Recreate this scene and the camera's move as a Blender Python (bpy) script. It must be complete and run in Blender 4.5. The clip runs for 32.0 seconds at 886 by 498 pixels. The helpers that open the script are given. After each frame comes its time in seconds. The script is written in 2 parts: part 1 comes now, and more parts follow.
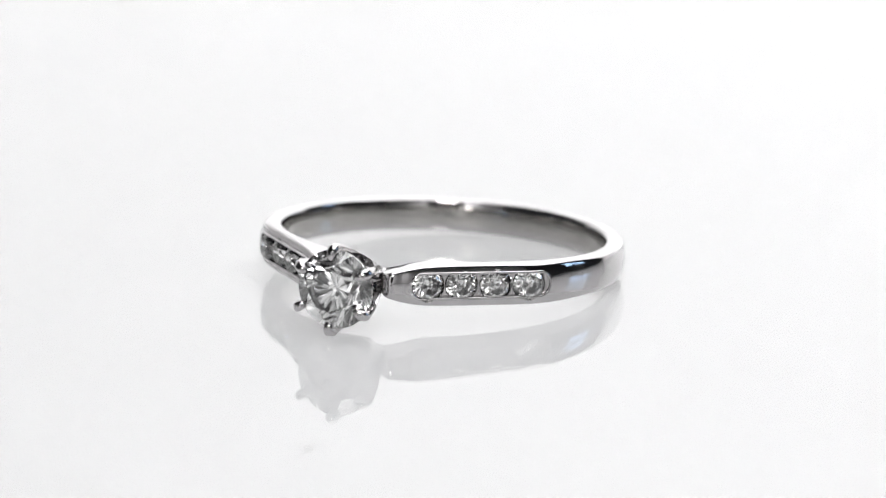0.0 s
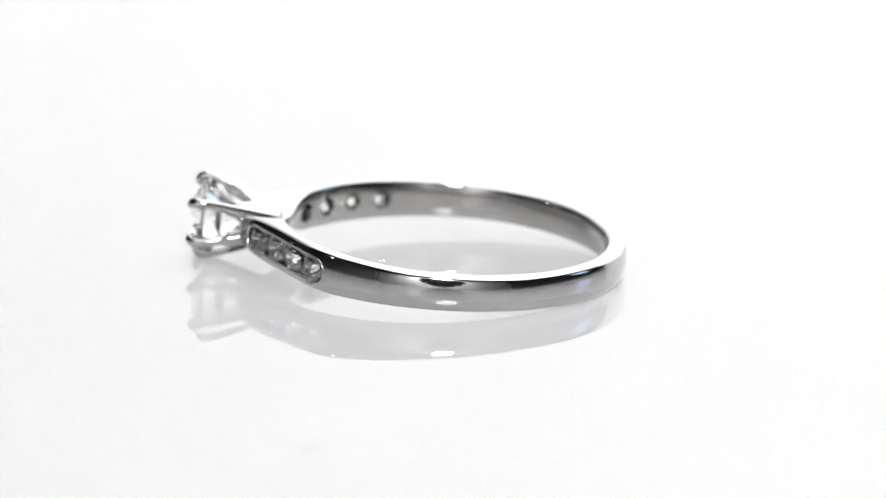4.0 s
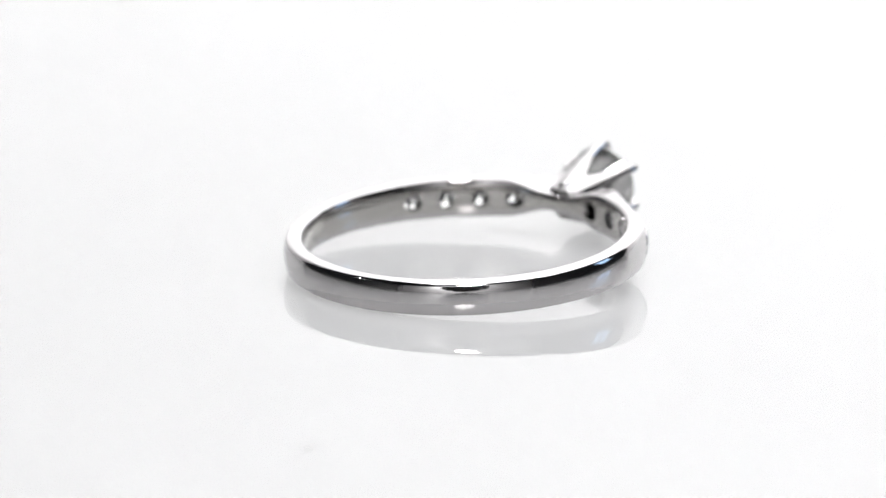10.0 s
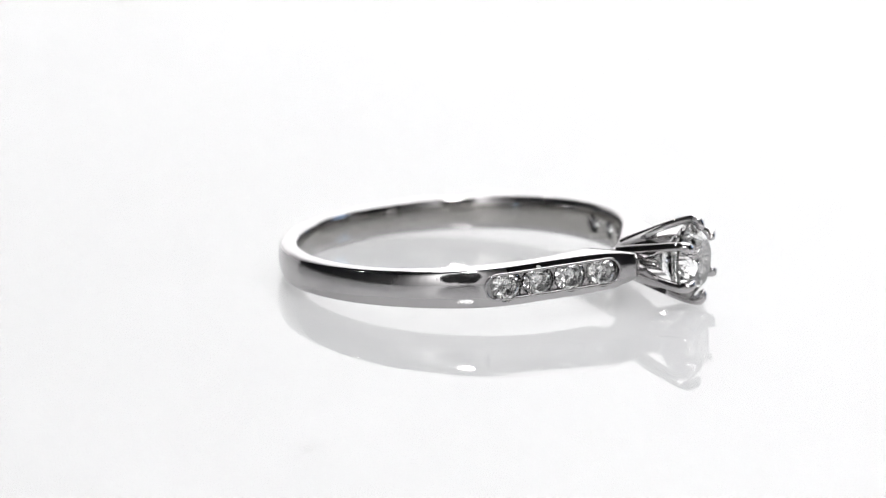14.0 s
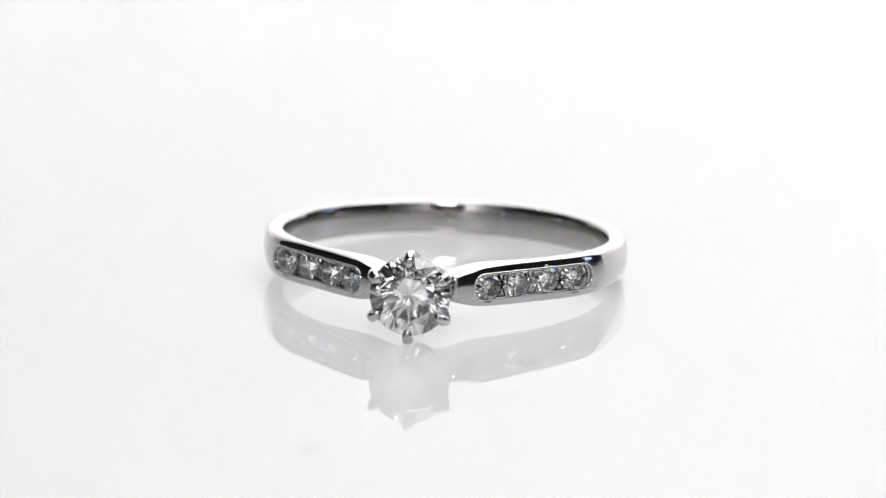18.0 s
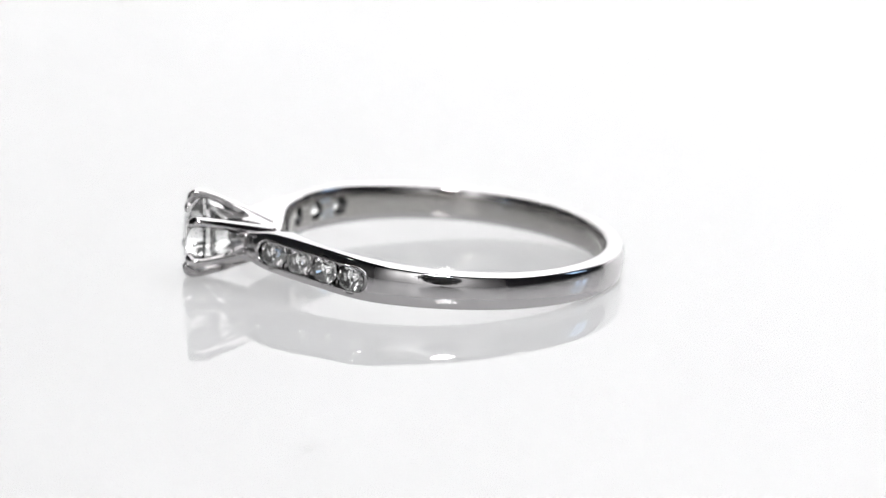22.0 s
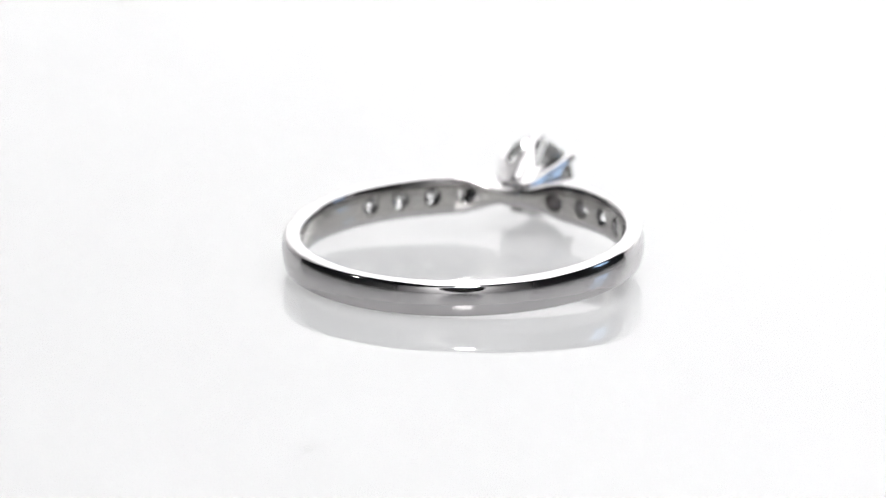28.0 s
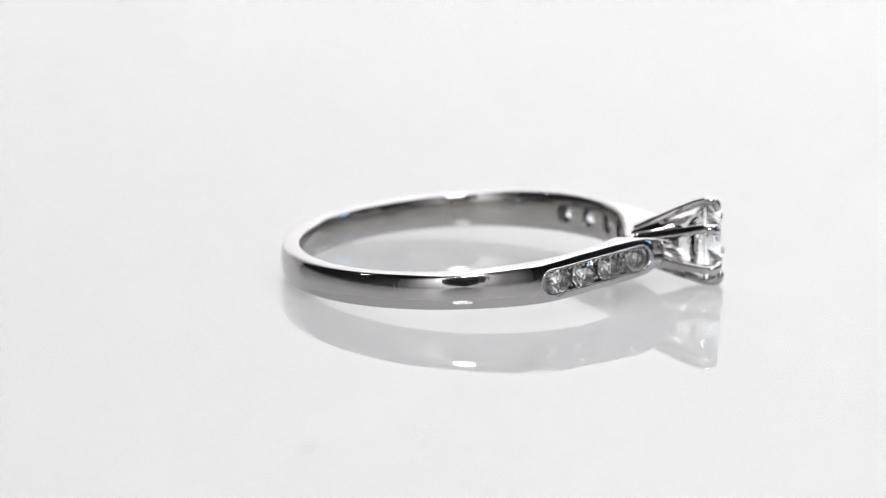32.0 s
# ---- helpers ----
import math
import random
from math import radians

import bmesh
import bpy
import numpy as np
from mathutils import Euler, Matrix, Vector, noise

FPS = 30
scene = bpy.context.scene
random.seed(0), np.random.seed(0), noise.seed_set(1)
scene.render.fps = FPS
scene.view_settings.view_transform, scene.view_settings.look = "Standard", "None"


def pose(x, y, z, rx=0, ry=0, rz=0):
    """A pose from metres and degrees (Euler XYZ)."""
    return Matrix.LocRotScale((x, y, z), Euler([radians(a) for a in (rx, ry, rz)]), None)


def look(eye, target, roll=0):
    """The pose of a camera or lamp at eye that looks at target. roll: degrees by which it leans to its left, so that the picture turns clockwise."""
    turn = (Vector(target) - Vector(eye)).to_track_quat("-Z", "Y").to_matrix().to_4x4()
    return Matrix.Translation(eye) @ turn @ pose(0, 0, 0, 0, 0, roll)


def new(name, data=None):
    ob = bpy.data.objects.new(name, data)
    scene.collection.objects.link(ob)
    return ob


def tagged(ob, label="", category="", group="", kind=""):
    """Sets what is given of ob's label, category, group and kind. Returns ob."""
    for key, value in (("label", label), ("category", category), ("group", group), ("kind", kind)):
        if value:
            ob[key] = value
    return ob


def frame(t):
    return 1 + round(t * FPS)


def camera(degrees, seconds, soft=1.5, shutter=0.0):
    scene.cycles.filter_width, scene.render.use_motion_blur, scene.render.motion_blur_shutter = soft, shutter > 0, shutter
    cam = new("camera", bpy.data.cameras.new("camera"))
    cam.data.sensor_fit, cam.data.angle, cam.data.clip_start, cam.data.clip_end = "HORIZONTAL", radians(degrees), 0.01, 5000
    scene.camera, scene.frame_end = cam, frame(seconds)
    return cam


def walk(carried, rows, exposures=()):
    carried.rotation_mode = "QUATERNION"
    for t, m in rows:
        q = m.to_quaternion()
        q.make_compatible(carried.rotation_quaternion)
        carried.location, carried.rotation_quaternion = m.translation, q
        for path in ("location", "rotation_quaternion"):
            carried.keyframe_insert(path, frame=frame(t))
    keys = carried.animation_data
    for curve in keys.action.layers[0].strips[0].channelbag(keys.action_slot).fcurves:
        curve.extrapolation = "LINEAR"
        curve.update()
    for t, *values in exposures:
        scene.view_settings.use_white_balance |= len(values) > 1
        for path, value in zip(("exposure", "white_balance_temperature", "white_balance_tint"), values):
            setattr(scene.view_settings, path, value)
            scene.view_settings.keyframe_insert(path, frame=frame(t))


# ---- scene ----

MM = 0.001

# ---- camera: a still macro view, looking down at the turning ring ----
FOV = 9.0
ELEV = 14.77
DIST = 0.2982
TARGET = Vector((-0.00056, 0.0, 0.00135))
EYE = TARGET + DIST * Vector((0, -math.cos(radians(ELEV)), math.sin(radians(ELEV))))
cam = camera(FOV, 32.0, soft=1.2)
cam.data.dof.use_dof = True
cam.data.dof.focus_distance = 0.2885
cam.data.dof.aperture_fstop = 44
VIEW = look(EYE, TARGET, 0.66)
walk(cam, [(0, VIEW), (32, VIEW)], exposures=[(0, 0.065), (2.5, 0.095), (4.5, 0.145), (6, 0.15), (8.5, 0.14), (10, 0.11), (11.5, 0.14), (13.5, 0.12), (16.5, 0.115), (18, 0.075), (19, 0.065), (20.5, 0.075), (22, 0.105), (23.5, 0.12), (25, 0.14), (28, 0.13), (29, 0.12), (30.5, 0.15), (31.6, 0.11), (32, -0.05)])

# ---- light: softboxes around a white sweep in a dim studio ----
world = bpy.data.worlds.new("world")
scene.world = world
world.use_nodes = True
world.node_tree.nodes["Background"].inputs["Color"].default_value = (0.5, 0.5, 0.52, 1)
world.node_tree.nodes["Background"].inputs["Strength"].default_value = 0.02


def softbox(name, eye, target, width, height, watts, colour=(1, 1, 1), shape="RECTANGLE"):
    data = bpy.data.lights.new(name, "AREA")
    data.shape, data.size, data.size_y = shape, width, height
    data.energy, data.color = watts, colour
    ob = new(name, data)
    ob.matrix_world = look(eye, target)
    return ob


softbox("lamp_front", (0.01, -0.57, 0.42), (0, 0, 0), 0.15, 0.14, 1.95, shape="ELLIPSE")
softbox("lamp_top", (0.17, 0.13, 0.52), (0.17, 0.13, 0), 0.64, 0.80, 4.25)
# added unseen fill, faces away from the ring to whiten the backdrop
softbox("fill_backdrop", (0.20, 0.24, 0.30), (0.20, 0.50, 0.30), 0.7, 0.10, 1.8)
softbox("lamp_window", (0.61, 0.08, 0.20), (0, 0, 0), 0.12, 0.20, 0.22, (0.45, 0.68, 1.0))
softbox("lamp_side", (-0.45, -0.02, 0.45), (0, 0, 0), 0.03, 0.03, 0.13, shape="ELLIPSE")
# added fill, no known lamp: brightens the pale wall that the metal mirrors
softbox("fill_front_wall", (-0.2, -1.62, 0.95), (-0.2, -2.2, 0.25), 1.0, 0.3, 30.0)


# ---- materials ----
def material(name):
    m = bpy.data.materials.new(name)
    m.use_nodes = True
    t = m.node_tree
    return m, t, t.nodes["Principled BSDF"]


def noise_node(t, scale, detail=4.0, rough=0.5, stretch=None):
    co = t.nodes.new("ShaderNodeTexCoord")
    n = t.nodes.new("ShaderNodeTexNoise")
    n.inputs["Scale"].default_value = scale
    n.inputs["Detail"].default_value = detail
    n.inputs["Roughness"].default_value = rough
    if stretch:
        mp = t.nodes.new("ShaderNodeMapping")
        mp.inputs["Scale"].default_value = stretch
        t.links.new(co.outputs["Object"], mp.inputs["Vector"])
        t.links.new(mp.outputs["Vector"], n.inputs["Vector"])
    else:
        t.links.new(co.outputs["Object"], n.inputs["Vector"])
    return n


def ramp(t, source, stops):
    r = t.nodes.new("ShaderNodeValToRGB")
    r.color_ramp.elements[0].position, r.color_ramp.elements[0].color = stops[0][0], (*stops[0][1], 1)
    r.color_ramp.elements[1].position, r.color_ramp.elements[1].color = stops[-1][0], (*stops[-1][1], 1)
    for p, c in stops[1:-1]:
        e = r.color_ramp.elements.new(p)
        e.color = (*c, 1)
    t.links.new(source, r.inputs["Fac"])
    return r.outputs["Color"]


def gold_material(name, rough_low, rough_high, warm=0.0, tone_by=1.0):
    m, t, b = material(name)
    b.inputs["Metallic"].default_value = 1.0
    tone = noise_node(t, 260, 5)
    t.links.new(ramp(t, tone.outputs["Fac"], [(0.3, (0.495 * tone_by, 0.480 * tone_by, 0.486 * tone_by - warm)), (0.7, (0.555 * tone_by, 0.540 * tone_by, 0.546 * tone_by - warm))]), b.inputs["Base Color"])
    wear = noise_node(t, 900, 6, 0.6)
    t.links.new(ramp(t, wear.outputs["Fac"], [(0.35, (rough_low,) * 3), (0.7, (rough_high,) * 3)]), b.inputs["Roughness"])
    fine = noise_node(t, 3200, 2, 0.5, (1, 1, 0.12))
    wave = noise_node(t, 420, 2, 0.4, (1, 1, 0.5))
    low = t.nodes.new("ShaderNodeBump")
    low.inputs["Strength"].default_value = 0.6
    low.inputs["Distance"].default_value = 0.000055
    t.links.new(wave.outputs["Fac"], low.inputs["Height"])
    high = t.nodes.new("ShaderNodeBump")
    high.inputs["Strength"].default_value = 0.35
    high.inputs["Distance"].default_value = 0.000013
    t.links.new(fine.outputs["Fac"], high.inputs["Height"])
    t.links.new(low.outputs["Normal"], high.inputs["Normal"])
    t.links.new(high.outputs["Normal"], b.inputs["Normal"])
    return m


GOLD = gold_material("white_gold", 0.06, 0.12)
# same polished metal; the inner wall's shade is put into a darker tone
GOLD_INSIDE = gold_material("white_gold_inner_shade", 0.06, 0.10, 0.02, 0.9)


def stone_material():
    m, t, b = material("diamond")
    out = t.nodes["Material Output"]
    t.nodes.remove(b)
    g = t.nodes.new("ShaderNodeBsdfGlass")
    g.inputs["Color"].default_value = (1, 1, 1, 1)
    g.inputs["Roughness"].default_value = 0.0
    g.inputs["IOR"].default_value = 2.42
    t.links.new(g.outputs["BSDF"], out.inputs["Surface"])
    return m


STONE = stone_material()


def sheet_material():
    m, t, b = material("white_paper")
    tone = noise_node(t, 9, 3)
    t.links.new(ramp(t, tone.outputs["Fac"], [(0.3, (0.81, 0.805, 0.805)), (0.7, (0.835, 0.83, 0.83))]), b.inputs["Base Color"])
    b.inputs["Roughness"].default_value = 0.7
    return m


MILK = 0.32


def plate_material(name, polished):
    """Milky translucent acrylic: a polished top that mirrors and partly scatters, the rest lets light through."""
    m, t, b = material(name)
    out = t.nodes["Material Output"]
    t.nodes.remove(b)
    clear = t.nodes.new("ShaderNodeBsdfTransparent")
    if not polished:
        t.links.new(clear.outputs["BSDF"], out.inputs["Surface"])
        return m
    milk = t.nodes.new("ShaderNodeBsdfDiffuse")
    tone = noise_node(t, 14, 3)
    t.links.new(ramp(t, tone.outputs["Fac"], [(0.3, (0.775, 0.785, 0.79)), (0.7, (0.79, 0.80, 0.805))]), milk.inputs["Color"])
    body = t.nodes.new("ShaderNodeMixShader")
    body.inputs["Fac"].default_value = MILK
    t.links.new(clear.outputs["BSDF"], body.inputs[1])
    t.links.new(milk.outputs["BSDF"], body.inputs[2])
    gloss = t.nodes.new("ShaderNodeBsdfGlossy")
    gloss.inputs["Roughness"].default_value = 0.0
    fresnel = t.nodes.new("ShaderNodeFresnel")
    fresnel.inputs["IOR"].default_value = 1.5
    mix = t.nodes.new("ShaderNodeMixShader")
    t.links.new(fresnel.outputs["Fac"], mix.inputs["Fac"])
    t.links.new(body.outputs["Shader"], mix.inputs[1])
    t.links.new(gloss.outputs["BSDF"], mix.inputs[2])
    t.links.new(mix.outputs["Shader"], out.inputs["Surface"])
    return m


PLATE_TOP = plate_material("milky_acrylic_top", True)
PLATE_BODY = plate_material("milky_acrylic", False)
SHEET = sheet_material()


def plain(name, colour, rough):
    m, t, b = material(name)
    n = noise_node(t, 3, 4)
    t.links.new(ramp(t, n.outputs["Fac"], [(0.3, tuple(c * 0.9 for c in colour)), (0.7, colour)]), b.inputs["Base Color"])
    b.inputs["Roughness"].default_value = rough
    return m


WALL = plain("studio_wall_paint", (0.06, 0.06, 0.065), 0.8)
GREY = plain("grey_wall_paint", (0.12, 0.12, 0.12), 0.8)
PALE = plain("pale_wall_paint", (0.75, 0.75, 0.75), 0.8)
BLACK = plain("black_plastic", (0.02, 0.02, 0.02), 0.5)
DUST = plain("dust_grey", (0.42, 0.415, 0.41), 0.9)


# ---- building helpers ----
def mesh_of(name, bm, mat, smooth=True):
    me = bpy.data.meshes.new(name)
    bm.normal_update()
    bm.to_mesh(me)
    bm.free()
    me.materials.append(mat)
    if smooth:
        me.shade_smooth()
    return me


def part(name, data, parent, label=""):
    ob = new(name, data)
    ob.parent = parent
    if label:
        tagged(ob, label)
    return ob


def ease(table, a):
    """Smooth value at a of a table of (a, value): a cubic through the points, without overshoot."""
    if a <= table[0][0]:
        return table[0][1]
    if a >= table[-1][0]:
        return table[-1][1]
    i = next(k for k in range(len(table) - 1) if a <= table[k + 1][0])

    def slope(k):
        return (table[k + 1][1] - table[k][1]) / (table[k + 1][0] - table[k][0])

    def tangent(k):
        if k == 0 or k == len(table) - 1 or slope(k - 1) * slope(k) <= 0:
            return 0.0
        return 2 * slope(k - 1) * slope(k) / (slope(k - 1) + slope(k))

    (a0, v0), (a1, v1) = table[i], table[i + 1]
    w = a1 - a0
    f = (a - a0) / w
    return ((2 * f ** 3 - 3 * f ** 2 + 1) * v0 + (f ** 3 - 2 * f ** 2 + f) * w * tangent(i)
            + (3 * f ** 2 - 2 * f ** 3) * v1 + (f ** 3 - f ** 2) * w * tangent(i + 1))


def polar(a, r, z):
    """A point of the ring: a degrees from the head, r and z in millimetres. The head points to -y."""
    return Vector((r * math.sin(radians(a)), -r * math.cos(radians(a)), z)) * MM


# ---- the setting ----
def box(name, lo, hi, mat, kind="structure", label="", category=""):
    bm = bmesh.new()
    bmesh.ops.create_cube(bm, size=1)
    for v in bm.verts:
        v.co = Vector(lo[i] + (v.co[i] + 0.5) * (hi[i] - lo[i]) for i in range(3))
    ob = new(name, mesh_of(name, bm, mat, False))
    return tagged(ob, label, category, kind=kind)


def sweep():
    """White sheet: flat under the ring, curving up behind it."""
    bm = bmesh.new()
    base = -0.03
    line = [(-0.34, base), (0.0, base), (0.30, base)]
    for k in range(1, 13):
        a = radians(90 * k / 12)
        line.append((0.30 + 0.15 * math.sin(a), base + 0.15 - 0.15 * math.cos(a)))
    line.append((0.45, 0.6))
    top = [[bm.verts.new((x, y, z)) for y, z in line] for x in (-0.7, 0.7)]
    low = []
    for x in (-0.7, 0.7):
        col = []
        for i, (y, z) in enumerate(line):
            p0, p1 = line[max(i - 1, 0)], line[min(i + 1, len(line) - 1)]
            d = Vector((p1[0] - p0[0], p1[1] - p0[1])).normalized()
            col.append(bm.verts.new((x, y + d.y * 0.02, z - d.x * 0.02)))
        low.append(col)
    n = len(line)
    for i in range(n - 1):
        bm.faces.new((top[0][i], top[1][i], top[1][i + 1], top[0][i + 1]))
        bm.faces.new((low[0][i], low[0][i + 1], low[1][i + 1], low[1][i]))
        for s in (0, 1):
            bm.faces.new((top[s][i], top[s][i + 1], low[s][i + 1], low[s][i]))
    for i in (0, n - 1):
        bm.faces.new((top[0][i], low[0][i], low[1][i], top[1][i]))
    bmesh.ops.recalc_face_normals(bm, faces=bm.faces)
    me = mesh_of("floor", bm, SHEET, True)
    me.set_sharp_from_angle(angle=radians(40))
    return tagged(new("floor", me), "white paper sweep curving up into a backdrop", "backdrop", kind="structure")


sweep()


def plate():
    """A round white plate, its top at the height zero."""
    bm = bmesh.new()
    n, r, deep = 96, 0.285, 0.004
    rings = []
    for rad, z in ((r - 0.001, 0.0), (r, -0.001), (r, -deep + 0.001), (r - 0.001, -deep)):
        rings.append([bm.verts.new((rad * math.cos(2 * math.pi * k / n), rad * math.sin(2 * math.pi * k / n), z)) for k in range(n)])
    bm.faces.new(rings[0])
    for l0, l1 in zip(rings, rings[1:]):
        for k in range(n):
            bm.faces.new((l0[k], l1[k], l1[(k + 1) % n], l0[(k + 1) % n])).material_index = 1
    bm.faces.new(rings[-1][::-1]).material_index = 1
    bmesh.ops.recalc_face_normals(bm, faces=bm.faces)
    me = mesh_of("turntable", bm, PLATE_TOP, False)
    me.materials.append(PLATE_BODY)
    ob = tagged(new("turntable"), "round glossy milky acrylic turntable plate over white paper", "turntable")
    part("plate", me, ob, "polished milky disc")
    bm = bmesh.new()
    bmesh.ops.create_cone(bm, cap_ends=True, segments=16, radius1=0.004, radius2=0.004, depth=0.026)
    bm.transform(Matrix.Translation((0, 0, -0.017)))
    peg = mesh_of("foot", bm, SHEET)
    for k in range(6):
        q = 2 * math.pi * k / 6
        part("foot", peg, ob, "white peg").location = (0.275 * math.cos(q), 0.275 * math.sin(q), 0)
    return ob


TABLE = plate()
box("floor_studio", (-2, -2.2, -0.80), (2, 2, -0.75), WALL, label="dark studio floor below the white sheet", category="floor")
box("wall_south", (-2, -2.25, -0.75), (2, -2.2, 1.8), PALE, label="plain pale grey studio wall", category="wall")
box("wall_north", (-2, 2.0, -0.75), (2, 2.05, 1.8), WALL, label="plain dark grey studio wall", category="wall")
box("wall_west", (-2.05, -2.2, -0.75), (-2, 2, 1.8), GREY, label="plain mid grey studio wall", category="wall")
box("wall_east", (2, -2.2, -0.75), (2.05, 2, 1.8), WALL, label="plain dark grey studio wall", category="wall")
box("ceiling", (-2.05, -2.25, 1.8), (2.05, 2.05, 1.85), WALL, label="plain dark grey studio ceiling", category="ceiling")


# ---- the camera that films it, seen only mirrored in the metal ----
def film_camera():
    thing = tagged(new("film_camera"), "black camera with a lens on a thin stand facing the ring", "camera")
    aim = look(EYE, TARGET)

    def block(lo, hi):
        bm = bmesh.new()
        bmesh.ops.create_cube(bm, size=1)
        for v in bm.verts:
            v.co = Vector(lo[i] + (v.co[i] + 0.5) * (hi[i] - lo[i]) for i in range(3))
        bmesh.ops.bevel(bm, geom=bm.edges[:], offset=0.004, segments=2, affect="EDGES")
        return bm

    bm = bmesh.new()
    bmesh.ops.create_cone(bm, cap_ends=True, segments=40, radius1=0.075, radius2=0.088, depth=0.11)
    bm.transform(aim @ Matrix.Translation((0, 0, 0.063)))
    part("lens", mesh_of("lens", bm, BLACK), thing)
    bm = block((-0.075, -0.055, 0.121), (0.075, 0.065, 0.20))
    bm.transform(aim)
    part("body", mesh_of("body", bm, BLACK, False), thing)
    base = aim @ Vector((0, -0.042, 0.148))
    bm = block((base.x - 0.006, base.y - 0.006, -0.75), (base.x + 0.006, base.y + 0.006, base.z))
    part("stand", mesh_of("stand", bm, GREY, False), thing, "thin grey pole")


film_camera()


def lamp_panel():
    """The frame and crossed bars before the bluish light, on a pole."""
    thing = tagged(new("light_panel"), "small bluish light panel with a crossed black frame on a pole", "lamp")
    aim = look((0.61, 0.08, 0.20), (0, 0, 0))

    def bar(name, lo, hi):
        bm = bmesh.new()
        bmesh.ops.create_cube(bm, size=1)
        for v in bm.verts:
            v.co = Vector(lo[i] + (v.co[i] + 0.5) * (hi[i] - lo[i]) for i in range(3))
        bmesh.ops.bevel(bm, geom=bm.edges[:], offset=0.001, segments=2, affect="EDGES")
        bm.transform(aim)
        part(name, mesh_of(name, bm, BLACK, False), thing)

    for lo, hi in (((-0.072, -0.112), (0.072, -0.100)), ((-0.072, 0.100), (0.072, 0.112)), ((-0.072, -0.0995), (-0.060, 0.0995)), ((0.060, -0.0995), (0.072, 0.0995))):
        bar("frame", (*lo, -0.02), (*hi, 0.01))
    bar("upright_bar", (-0.007, -0.099, -0.016), (0.007, 0.099, -0.006))
    bar("cross_bar", (-0.059, -0.006, -0.0055), (0.059, 0.006, -0.001))
    bm = bmesh.new()
    bmesh.ops.create_cone(bm, cap_ends=True, segments=16, radius1=0.006, radius2=0.006, depth=0.155)
    bm.transform(Matrix.Translation((0.654, 0.086, 0.0475)))
    part("pole", mesh_of("pole", bm, GREY), thing)


lamp_panel()

# ---- the ring ----
R_IN = 8.5
# the shoulders' outer faces are flat: FLAT_D from the centre, their normal FLAT_A degrees from the head
FLAT_D, FLAT_A = 9.42, 42.7
NEAR = [(0, 9.3), (4.6, 9.36), (6.0, 9.66), (7.2, 10.3), (8.6, 10.80), (10.4, 10.97), (15, 10.64)]
FAR = [(38, 9.46), (50, 9.54), (60, 9.59), (75, 9.62), (180, 9.62)]
HALF = [(0, 0.45), (5, 0.50), (10, 0.68), (14, 0.88), (20, 1.06), (30, 1.11), (45, 1.11), (65, 1.06), (90, 0.96), (120, 0.91), (180, 0.89)]
SLOT = (-4.66, 2.88, 0.61)
STONES = (-3.72, -1.91, -0.08, 1.74)
DOME, INNER_DOME = 17.0, 11.0
SEAT = -0.20


def r_out(a):
    """Outer radius of the shank, a degrees from the head."""
    flat = FLAT_D / math.cos(radians(a - FLAT_A)) if a < 75 else 9.62
    if a <= 12:
        return ease(NEAR, a)
    if a < 18:
        f = (a - 12) / 6
        return ease(NEAR, a) * (1 - f) + flat * f
    if a <= 38:
        return flat
    if a < 72:
        f = (a - 38) / 34
        f = f * f * (3 - 2 * f)
        return flat * (1 - f) + ease(FAR, a) * f
    return ease(FAR, a)


def on_flat(side, along, up, z):
    """A point of a shoulder: along its face away from the head, up from the face, and z; millimetres."""
    c, n = math.cos(radians(FLAT_A)), math.sin(radians(FLAT_A))
    d = FLAT_D + up
    return Vector((side * (d * n + along * c), -(d * c - along * n), z)) * MM


def face_up(along):
    """How far the outer face lies above (or below) the flat, that far along it."""
    a = FLAT_A + math.degrees(math.atan2(along, FLAT_D))
    return r_out(a) * math.cos(radians(a - FLAT_A)) - FLAT_D


def flat_normal(side):
    return Vector((side * math.sin(radians(FLAT_A)), -math.cos(radians(FLAT_A)), 0))


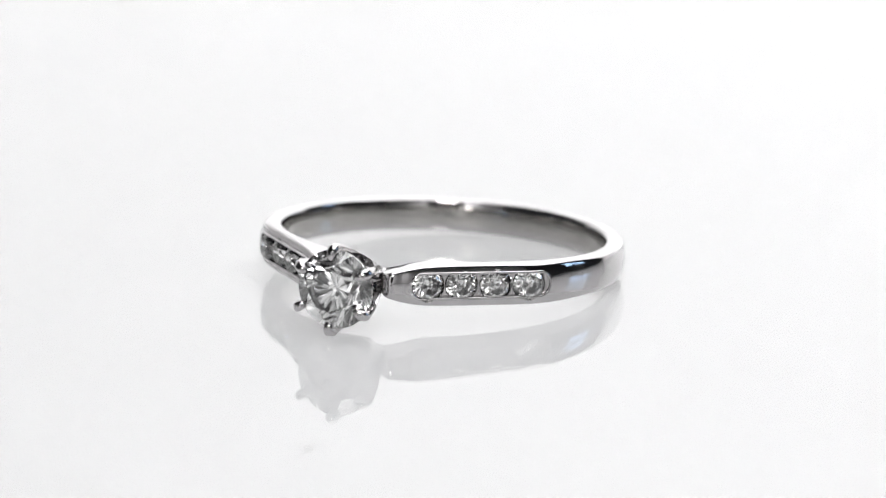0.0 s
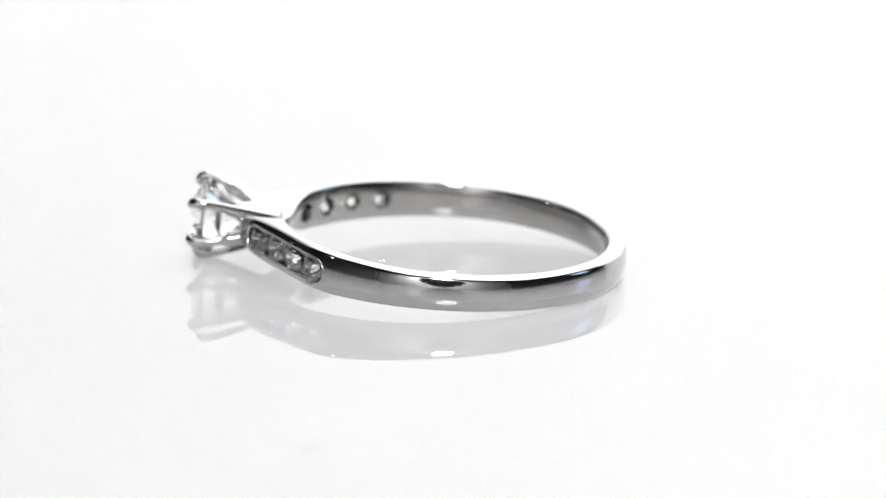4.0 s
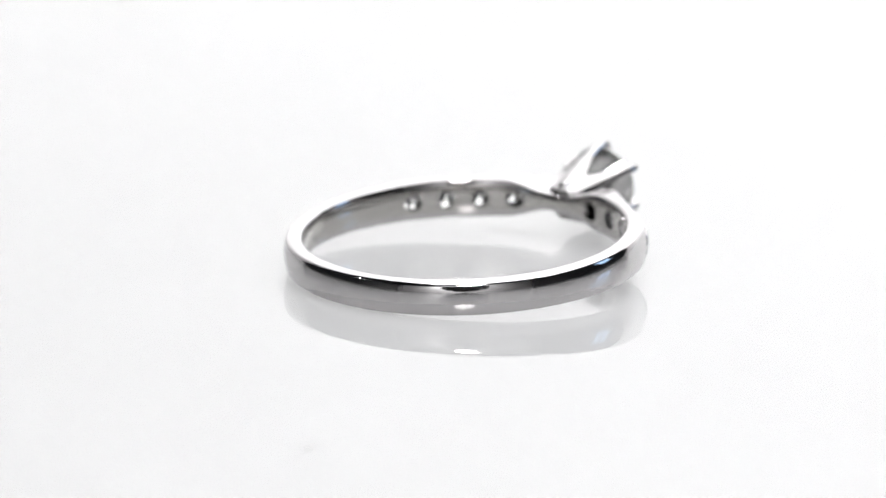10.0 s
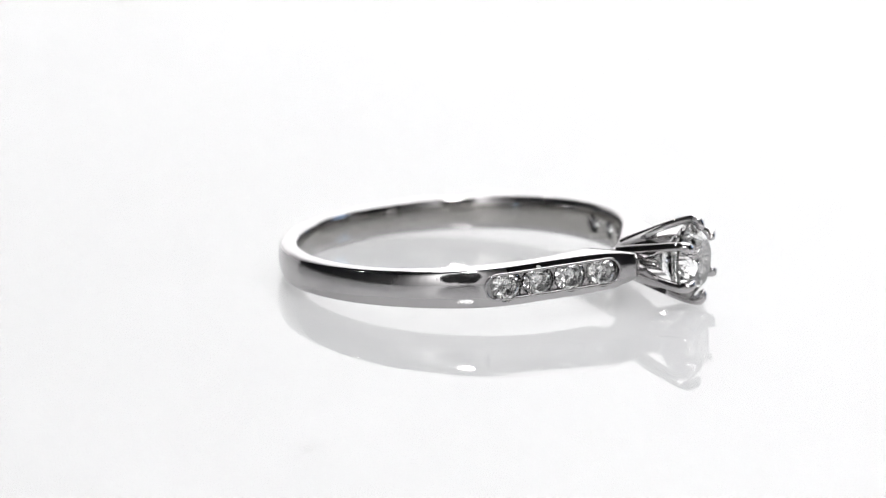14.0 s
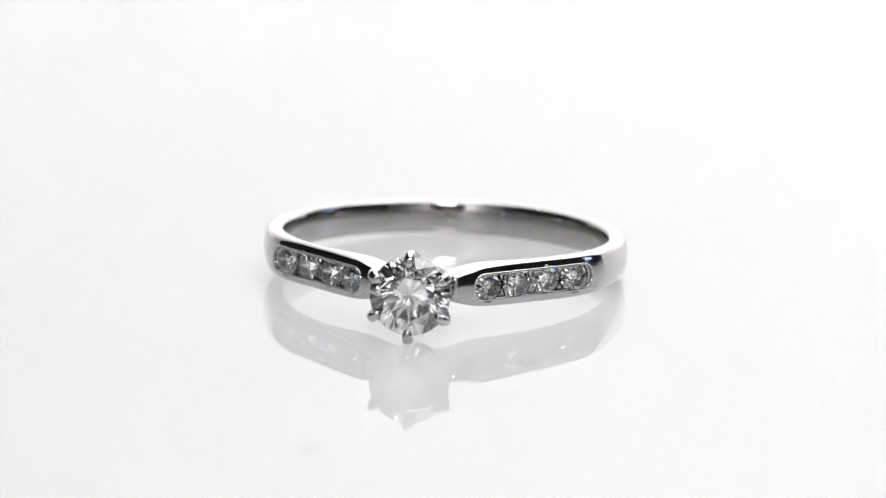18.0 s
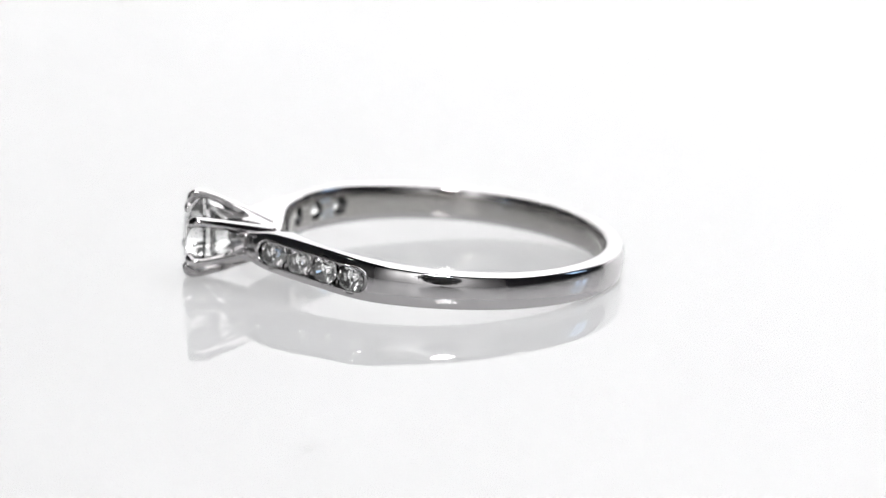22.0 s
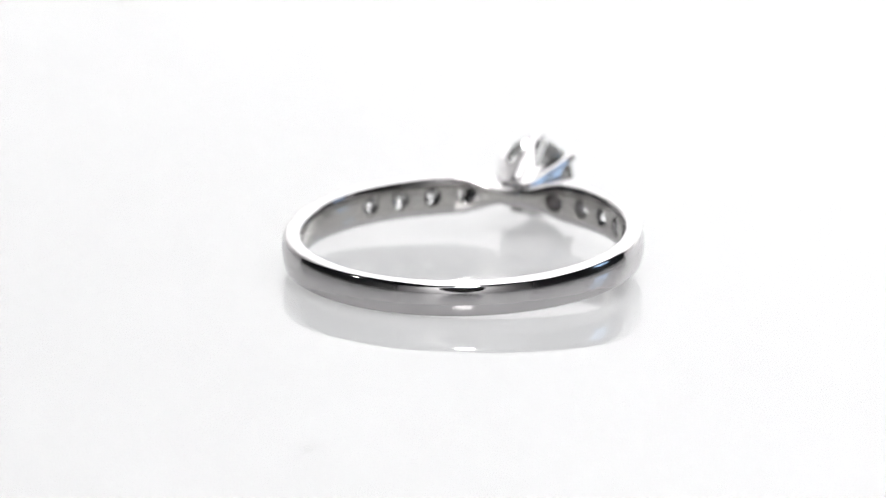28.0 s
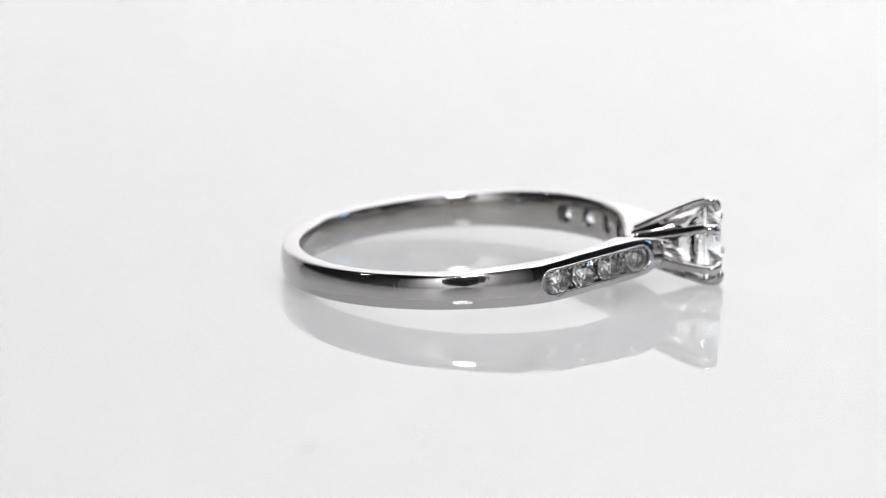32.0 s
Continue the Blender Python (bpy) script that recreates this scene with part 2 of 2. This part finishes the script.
def shank_mesh():
    bm = bmesh.new()
    angles = []
    a = -180.0
    while a < 180:
        angles.append(a)
        a += 0.5 if abs(a) < 14 else 1.5
    loops = []
    for a in angles:
        ro, h = r_out(abs(a)), ease(HALF, abs(a))
        bo, bi = min(0.26, h * 0.4), 0.21
        dome = DOME
        big = (h - bo * (1 - math.sin(radians(dome)))) / math.sin(radians(dome))
        pts = []
        # domed outer face, rounded rims, faintly domed inner face
        for k in range(9):
            q = radians(-dome + 2 * dome * k / 8)
            pts.append((ro - big + big * math.cos(q), big * math.sin(q)))
        ex, ez = pts[-1]
        cx, cz = ex - bo * math.cos(radians(dome)), ez - bo * math.sin(radians(dome))
        for k in range(1, 6):
            q = radians(dome + (90 - dome) * k / 5)
            pts.append((cx + bo * math.cos(q), cz + bo * math.sin(q)))
        top = cz + bo
        ib = radians(INNER_DOME)
        reach = (top - bi * (1 - math.sin(ib))) / math.sin(ib)
        ix, iz = R_IN + reach * (1 - math.cos(ib)), top - bi * (1 - math.sin(ib))
        jx, jz = ix + bi * math.cos(ib), iz - bi * math.sin(ib)
        for k in range(6):
            q = math.pi / 2 + (math.pi / 2 - ib) * k / 5
            pts.append((jx + bi * math.cos(q), jz + bi * math.sin(q)))
        for k in range(1, 8):
            q = ib - 2 * ib * k / 8
            pts.append((R_IN + reach - reach * math.cos(q), reach * math.sin(q)))
        for k in range(6):
            q = math.pi + ib + (math.pi / 2 - ib) * k / 5
            pts.append((jx + bi * math.cos(q), -jz + bi * math.sin(q)))
        for k in range(0, 5):
            q = radians(-90 + (90 - dome) * k / 5)
            pts.append((cx + bo * math.cos(q), -cz + bo * math.sin(q)))
        loops.append([bm.verts.new(polar(a, r, z)) for r, z in pts])
    n = len(loops[0])
    inside = [r < R_IN + 0.06 for r, z in pts]
    for i, l0 in enumerate(loops):
        l1 = loops[(i + 1) % len(loops)]
        for k in range(n):
            f = bm.faces.new((l0[k], l0[(k + 1) % n], l1[(k + 1) % n], l1[k]))
            f.material_index = 1 if inside[k] and inside[(k + 1) % n] else 0
    bmesh.ops.recalc_face_normals(bm, faces=bm.faces)
    return bm


def stadium(a0, a1, half, n=10, m=12):
    """Outline of a slot with round ends, as (along, z) in millimetres."""
    pts = []
    for k in range(n + 1):
        q = radians(-90 + 180 * k / n)
        pts.append((a1 - half + half * math.cos(q), half * math.sin(q)))
    for k in range(1, m):
        pts.append((a1 - half + (a0 - a1 + 2 * half) * k / m, half))
    for k in range(n + 1):
        q = radians(90 + 180 * k / n)
        pts.append((a0 + half + half * math.cos(q), half * math.sin(q)))
    for k in range(1, m):
        pts.append((a0 + half + (a1 - a0 - 2 * half) * k / m, -half))
    return pts


def slot_cutter(side):
    bm = bmesh.new()
    pts = stadium(*SLOT)
    low = [bm.verts.new(on_flat(side, a, -0.27, z)) for a, z in pts]
    top = [bm.verts.new(on_flat(side, a, 2.0, z)) for a, z in pts]
    n = len(pts)
    for k in range(n):
        bm.faces.new((low[k], low[(k + 1) % n], top[(k + 1) % n], top[k]))
    bm.faces.new(top)
    bm.faces.new(low)
    bmesh.ops.recalc_face_normals(bm, faces=bm.faces)
    return bm


def hole_cutter(side, along):
    """The seat of a side stone: a hole through the band, a cone for the pavilion, and the girdle's groove under the lips."""
    bm = bmesh.new()
    line = [(0.5, -2.2), (0.5, SEAT - 0.30), (0.85, SEAT - 0.02), (0.85, SEAT + 0.02), (0.54, SEAT + 0.20)]
    n = 28
    loops = [[bm.verts.new((r * MM * math.cos(2 * math.pi * k / n), r * MM * math.sin(2 * math.pi * k / n), h * MM)) for k in range(n)] for r, h in line]
    for l0, l1 in zip(loops, loops[1:]):
        for k in range(n):
            bm.faces.new((l0[k], l0[(k + 1) % n], l1[(k + 1) % n], l1[k]))
    bm.faces.new(loops[0])
    bm.faces.new(loops[-1])
    bmesh.ops.recalc_face_normals(bm, faces=bm.faces)
    turn = Vector((0, 0, 1)).rotation_difference(flat_normal(side)).to_matrix().to_4x4()
    bm.transform(Matrix.Translation(on_flat(side, along, face_up(along), 0.004)) @ turn @ pose(0, 0, 0, 0.3, 0.2, 7.3 * along + 3))
    return bm


def carve(bm, cutters):
    """Cuts the cutters out of the mesh and returns the cut mesh."""
    base = new("carving", mesh_of("carving", bm, GOLD))
    base.data.materials.append(GOLD_INSIDE)
    made = []
    for c in cutters:
        ob = new("cutter", mesh_of("cutter", c, GOLD))
        mod = base.modifiers.new("cut", "BOOLEAN")
        mod.operation, mod.solver, mod.object = "DIFFERENCE", "EXACT", ob
        made.append(ob)
    graph = bpy.context.evaluated_depsgraph_get()
    me = bpy.data.meshes.new_from_object(base.evaluated_get(graph))
    for ob in (base, *made):
        bpy.data.objects.remove(ob)
    return me


def brilliant(name, d, crown_part, pav_part, fold=8):
    """A round brilliant of diameter d millimetres, its table towards +z, the girdle at z = 0."""
    bm = bmesh.new()
    r = d / 2 * MM
    crown, pav = crown_part * r, pav_part * r
    girdle_h = 0.035 * r
    pts = []

    def ring_of(count, radius, z, start):
        for k in range(count):
            q = 2 * math.pi * (k + start) / count
            pts.append((radius * math.cos(q), radius * math.sin(q), z))

    ring_of(fold, 0.56 * r, crown, 0)
    ring_of(fold, 0.759 * r, crown * 0.68, 0.5)
    ring_of(4 * fold, r, girdle_h, 0)
    ring_of(4 * fold, r, -girdle_h, 0)
    ring_of(fold, 0.20 * r, -pav * 0.815, 0.5)
    pts.append((0, 0, -pav))
    for p in pts:
        bm.verts.new(p)
    bmesh.ops.convex_hull(bm, input=bm.verts)
    bmesh.ops.dissolve_limit(bm, angle_limit=radians(0.6), verts=bm.verts, edges=bm.edges)
    return mesh_of(name, bm, STONE, False)


def tube(name, path, radii, mat, sides=10, closed=False):
    """A round bar along a path of points, its radius given at each, in metres."""
    bm = bmesh.new()
    loops = []
    n = len(path)
    up = None
    for i, p in enumerate(path):
        p0 = path[(i - 1) % n] if closed or i else path[i]
        p1 = path[(i + 1) % n] if closed or i < n - 1 else path[i]
        d = (p1 - p0).normalized()
        if up is None:
            up = d.orthogonal().normalized()
        up = (up - d * up.dot(d)).normalized()
        side = d.cross(up)
        loops.append([bm.verts.new(p + (up * math.cos(2 * math.pi * k / sides) + side * math.sin(2 * math.pi * k / sides)) * radii[i]) for k in range(sides)])
    pairs = list(zip(loops, loops[1:])) + ([(loops[-1], loops[0])] if closed else [])
    for l0, l1 in pairs:
        for k in range(sides):
            bm.faces.new((l0[k], l0[(k + 1) % sides], l1[(k + 1) % sides], l1[k]))
    if not closed:
        bm.faces.new(loops[0])
        bm.faces.new(loops[-1])
    bmesh.ops.recalc_face_normals(bm, faces=bm.faces)
    return mesh_of(name, bm, mat)


def head_point(q, radius, out):
    """A point of the head: q degrees round its axis from the top, radius from it, out from the ring's centre; millimetres."""
    return Vector((radius * math.sin(radians(q)), -out, radius * math.cos(radians(q)))) * MM


GIRDLE = 12.88
STONE_D = 4.1


def prong_mesh():
    """A claw: a flat bar that flares out from the ring and bends over the stone as a rounded tip."""
    # out from the centre, radius from the head's axis, half width, half thickness
    line = [(9.2, 0.76, 0.34, 0.24), (9.8, 1.02, 0.32, 0.24), (10.4, 1.27, 0.30, 0.23), (11.0, 1.51, 0.28, 0.22), (11.7, 1.78, 0.26, 0.22), (12.35, 2.02, 0.25, 0.22),
            (12.86, 2.15, 0.25, 0.23), (13.15, 2.18, 0.26, 0.26), (13.36, 2.11, 0.28, 0.28), (13.49, 1.97, 0.27, 0.27), (13.53, 1.80, 0.23, 0.23), (13.52, 1.66, 0.17, 0.17), (13.50, 1.58, 0.08, 0.08)]
    bm = bmesh.new()
    loops, sides = [], 14
    for i, (out, rad, wide, thick) in enumerate(line):
        o0, r0 = line[max(i - 1, 0)][:2]
        o1, r1 = line[min(i + 1, len(line) - 1)][:2]
        d = Vector((o1 - o0, r1 - r0)).normalized()
        loop = []
        for k in range(sides):
            q = 2 * math.pi * k / sides
            c, n = math.cos(q), math.sin(q)
            # rounded rectangle section
            c, n = math.copysign(abs(c) ** 0.75, c), math.copysign(abs(n) ** 0.75, n)
            loop.append(bm.verts.new(Vector((wide * c, -(out + d.y * thick * n), rad - d.x * thick * n)) * MM))
        loops.append(loop)
    for l0, l1 in zip(loops, loops[1:]):
        for k in range(sides):
            bm.faces.new((l0[k], l0[(k + 1) % sides], l1[(k + 1) % sides], l1[k]))
    bm.faces.new(loops[0])
    bm.faces.new(loops[-1])
    bmesh.ops.recalc_face_normals(bm, faces=bm.faces)
    me = mesh_of("prong", bm, GOLD)
    me.set_sharp_from_angle(angle=radians(60))
    return me


def flare(out):
    """Radius of the head's flaring wall, that far from the ring's centre; millimetres."""
    return 0.80 + (out - 9.3) * 0.425 - max(0.0, out - 10.6) * 0.012


def basket_mesh():
    """A flaring cup cut into deep scallops between the claws."""
    bm = bmesh.new()
    count, steps = 96, 9
    outer, inner = [], []
    for k in range(count):
        q = 360 * k / count
        near = abs(math.cos(radians(3 * q)))
        rim = 10.45 + 1.55 * near ** 2.2
        outer.append([bm.verts.new(head_point(q, flare(9.0 + (rim - 9.0) * i / steps) + 0.14, 9.0 + (rim - 9.0) * i / steps)) for i in range(steps + 1)])
        inner.append([bm.verts.new(head_point(q, max(0.2, flare(9.0 + (rim - 9.0) * i / steps) - 0.16), 9.0 + (rim - 9.0) * i / steps)) for i in range(steps + 1)])
    for k in range(count):
        j = (k + 1) % count
        for i in range(steps):
            bm.faces.new((outer[k][i], outer[j][i], outer[j][i + 1], outer[k][i + 1]))
            bm.faces.new((inner[k][i], inner[k][i + 1], inner[j][i + 1], inner[j][i]))
        bm.faces.new((outer[k][steps], outer[j][steps], inner[j][steps], inner[k][steps]))
        bm.faces.new((outer[k][0], inner[k][0], inner[j][0], outer[j][0]))
    bmesh.ops.recalc_face_normals(bm, faces=bm.faces)
    me = mesh_of("basket", bm, GOLD)
    me.set_sharp_from_angle(angle=radians(50))
    return me


def build_ring():
    ring = tagged(new("ring"), "polished white gold ring with a six-claw round stone and channel-set shoulders", "ring")
    cutters = [hole_cutter(s, a) for s in (1, -1) for a in STONES] + [slot_cutter(1), slot_cutter(-1)]
    me = carve(shank_mesh(), cutters)
    me.name = "shank"
    me.shade_smooth()
    me.set_sharp_from_angle(angle=radians(35))
    part("shank", me, ring, "polished white gold band, narrow under the head")
    for s in (1, -1):
        path = [on_flat(s, a, face_up(a) - 0.05, z) for a, z in stadium(SLOT[0] - 0.05, SLOT[1] + 0.05, SLOT[2] + 0.05)]
        part("channel_rim", tube("channel_rim", path, [0.075 * MM] * len(path), GOLD, 8, True), ring, "thin raised bright metal lip")
    side = brilliant("side_stone", 1.73, 0.34, 0.91, 9)
    for s in (1, -1):
        for k, a in enumerate(STONES):
            ob = part("side_stone", side, ring, "small round brilliant-cut clear stone")
            turn = Vector((0, 0, 1)).rotation_difference(flat_normal(s)).to_matrix().to_4x4()
            ob.matrix_basis = Matrix.Translation(on_flat(s, a, face_up(a) + SEAT, 0)) @ turn @ pose(0, 0, 0, 3.2 * (k % 3 - 1), 4.0 * (k % 2) - 1.8, 13 * k + 5 * s)
    big = part("centre_stone", brilliant("centre_stone", STONE_D, 0.40, 0.96), ring, "round brilliant-cut clear stone")
    big.matrix_basis = Matrix.Translation((0, -GIRDLE * MM, 0)) @ pose(0, 0, 0, 91, 0, 1.5) @ pose(0, 0, 0, 0, 0, 8)
    prong = prong_mesh()
    for k in range(6):
        ob = part("prong", prong, ring, "white gold claw")
        ob.matrix_basis = pose(0, 0, 0, 0, 60 * k, 0)
    part("basket", basket_mesh(), ring, "scalloped white gold cup joining the claws")
    return ring


RING = build_ring()


# ---- dust on the plate ----
def speck(place, size, turn):
    """A tiny flake of lint lying on the plate."""
    bm = bmesh.new()
    bmesh.ops.create_icosphere(bm, subdivisions=2, radius=1)
    for v in bm.verts:
        n = 1 + 0.35 * noise.noise(v.co * 2.1 + Vector((turn, 0, 0)))
        v.co = Vector((v.co.x * size * n, v.co.y * size * 0.5 * n, (v.co.z * n + 1.2) * size * 0.3)) * MM
    ob = tagged(new("dust_speck", mesh_of("dust_speck", bm, DUST)), "tiny grey speck of lint on the white plate", "dust", "specks on the plate")
    ob.matrix_basis = pose(place[0] * MM, place[1] * MM, 0, 0, 0, turn)
    return ob


def fibre(place, path, thin, turn=0):
    """A thin fibre lying on the plate along a path of points; millimetres."""
    line = [Vector((x, y, 0.03 + thin)) * MM for x, y in path]
    ob = tagged(new("dust_fibre", tube("dust_fibre", line, [thin * MM] * len(line), DUST, 6)), "tiny curled grey fibre on the white plate", "dust", "specks on the plate")
    ob.matrix_basis = pose(place[0] * MM, place[1] * MM, 0, 0, 0, turn)
    return ob


# the curl turns with the plate beside the ring; the bent fibre and the speck stay where they are
CURL_PLACE = pose(-8.8 * MM, -1.35 * MM, 0, 0, 0, 20)
CURL = fibre((0, 0), [(0.22 * math.cos(radians(-40 + 230 * k / 14)), 0.26 * math.sin(radians(-40 + 230 * k / 14))) for k in range(15)], 0.013)
fibre((-6.9, -32.9), [(-0.17, -0.8), (-0.15, -0.35), (-0.10, 0.1), (0.0, 0.4), (0.12, 0.5), (0.24, 0.6), (0.36, 0.85)], 0.035)
speck((-2.1, -19.2), 0.05, 75)

# ---- the turning ----
PERIOD = 18.90
FRONT = 17.58
OFFSET = (-0.00036, -0.00051)
TILT, ROLL = -3.61, 0.62
LIFT = 1.53


def motions():
    rows = []
    for k in range(65):
        t = k * 0.5
        rows.append((t, pose(0, 0, 0, 0, 0, -360 / PERIOD * (t - FRONT)) @ pose(OFFSET[0], OFFSET[1], LIFT * MM, TILT, ROLL, 0)))
    walk(RING, rows)
    walk(CURL, [(k * 0.5, pose(0, 0, 0, 0, 0, -360 / PERIOD * (k * 0.5 - FRONT)) @ CURL_PLACE) for k in range(65)])
    walk(TABLE, [(k * 0.5, pose(0, 0, 0, 0, 0, -360 / PERIOD * (k * 0.5 - FRONT))) for k in range(65)])


motions()
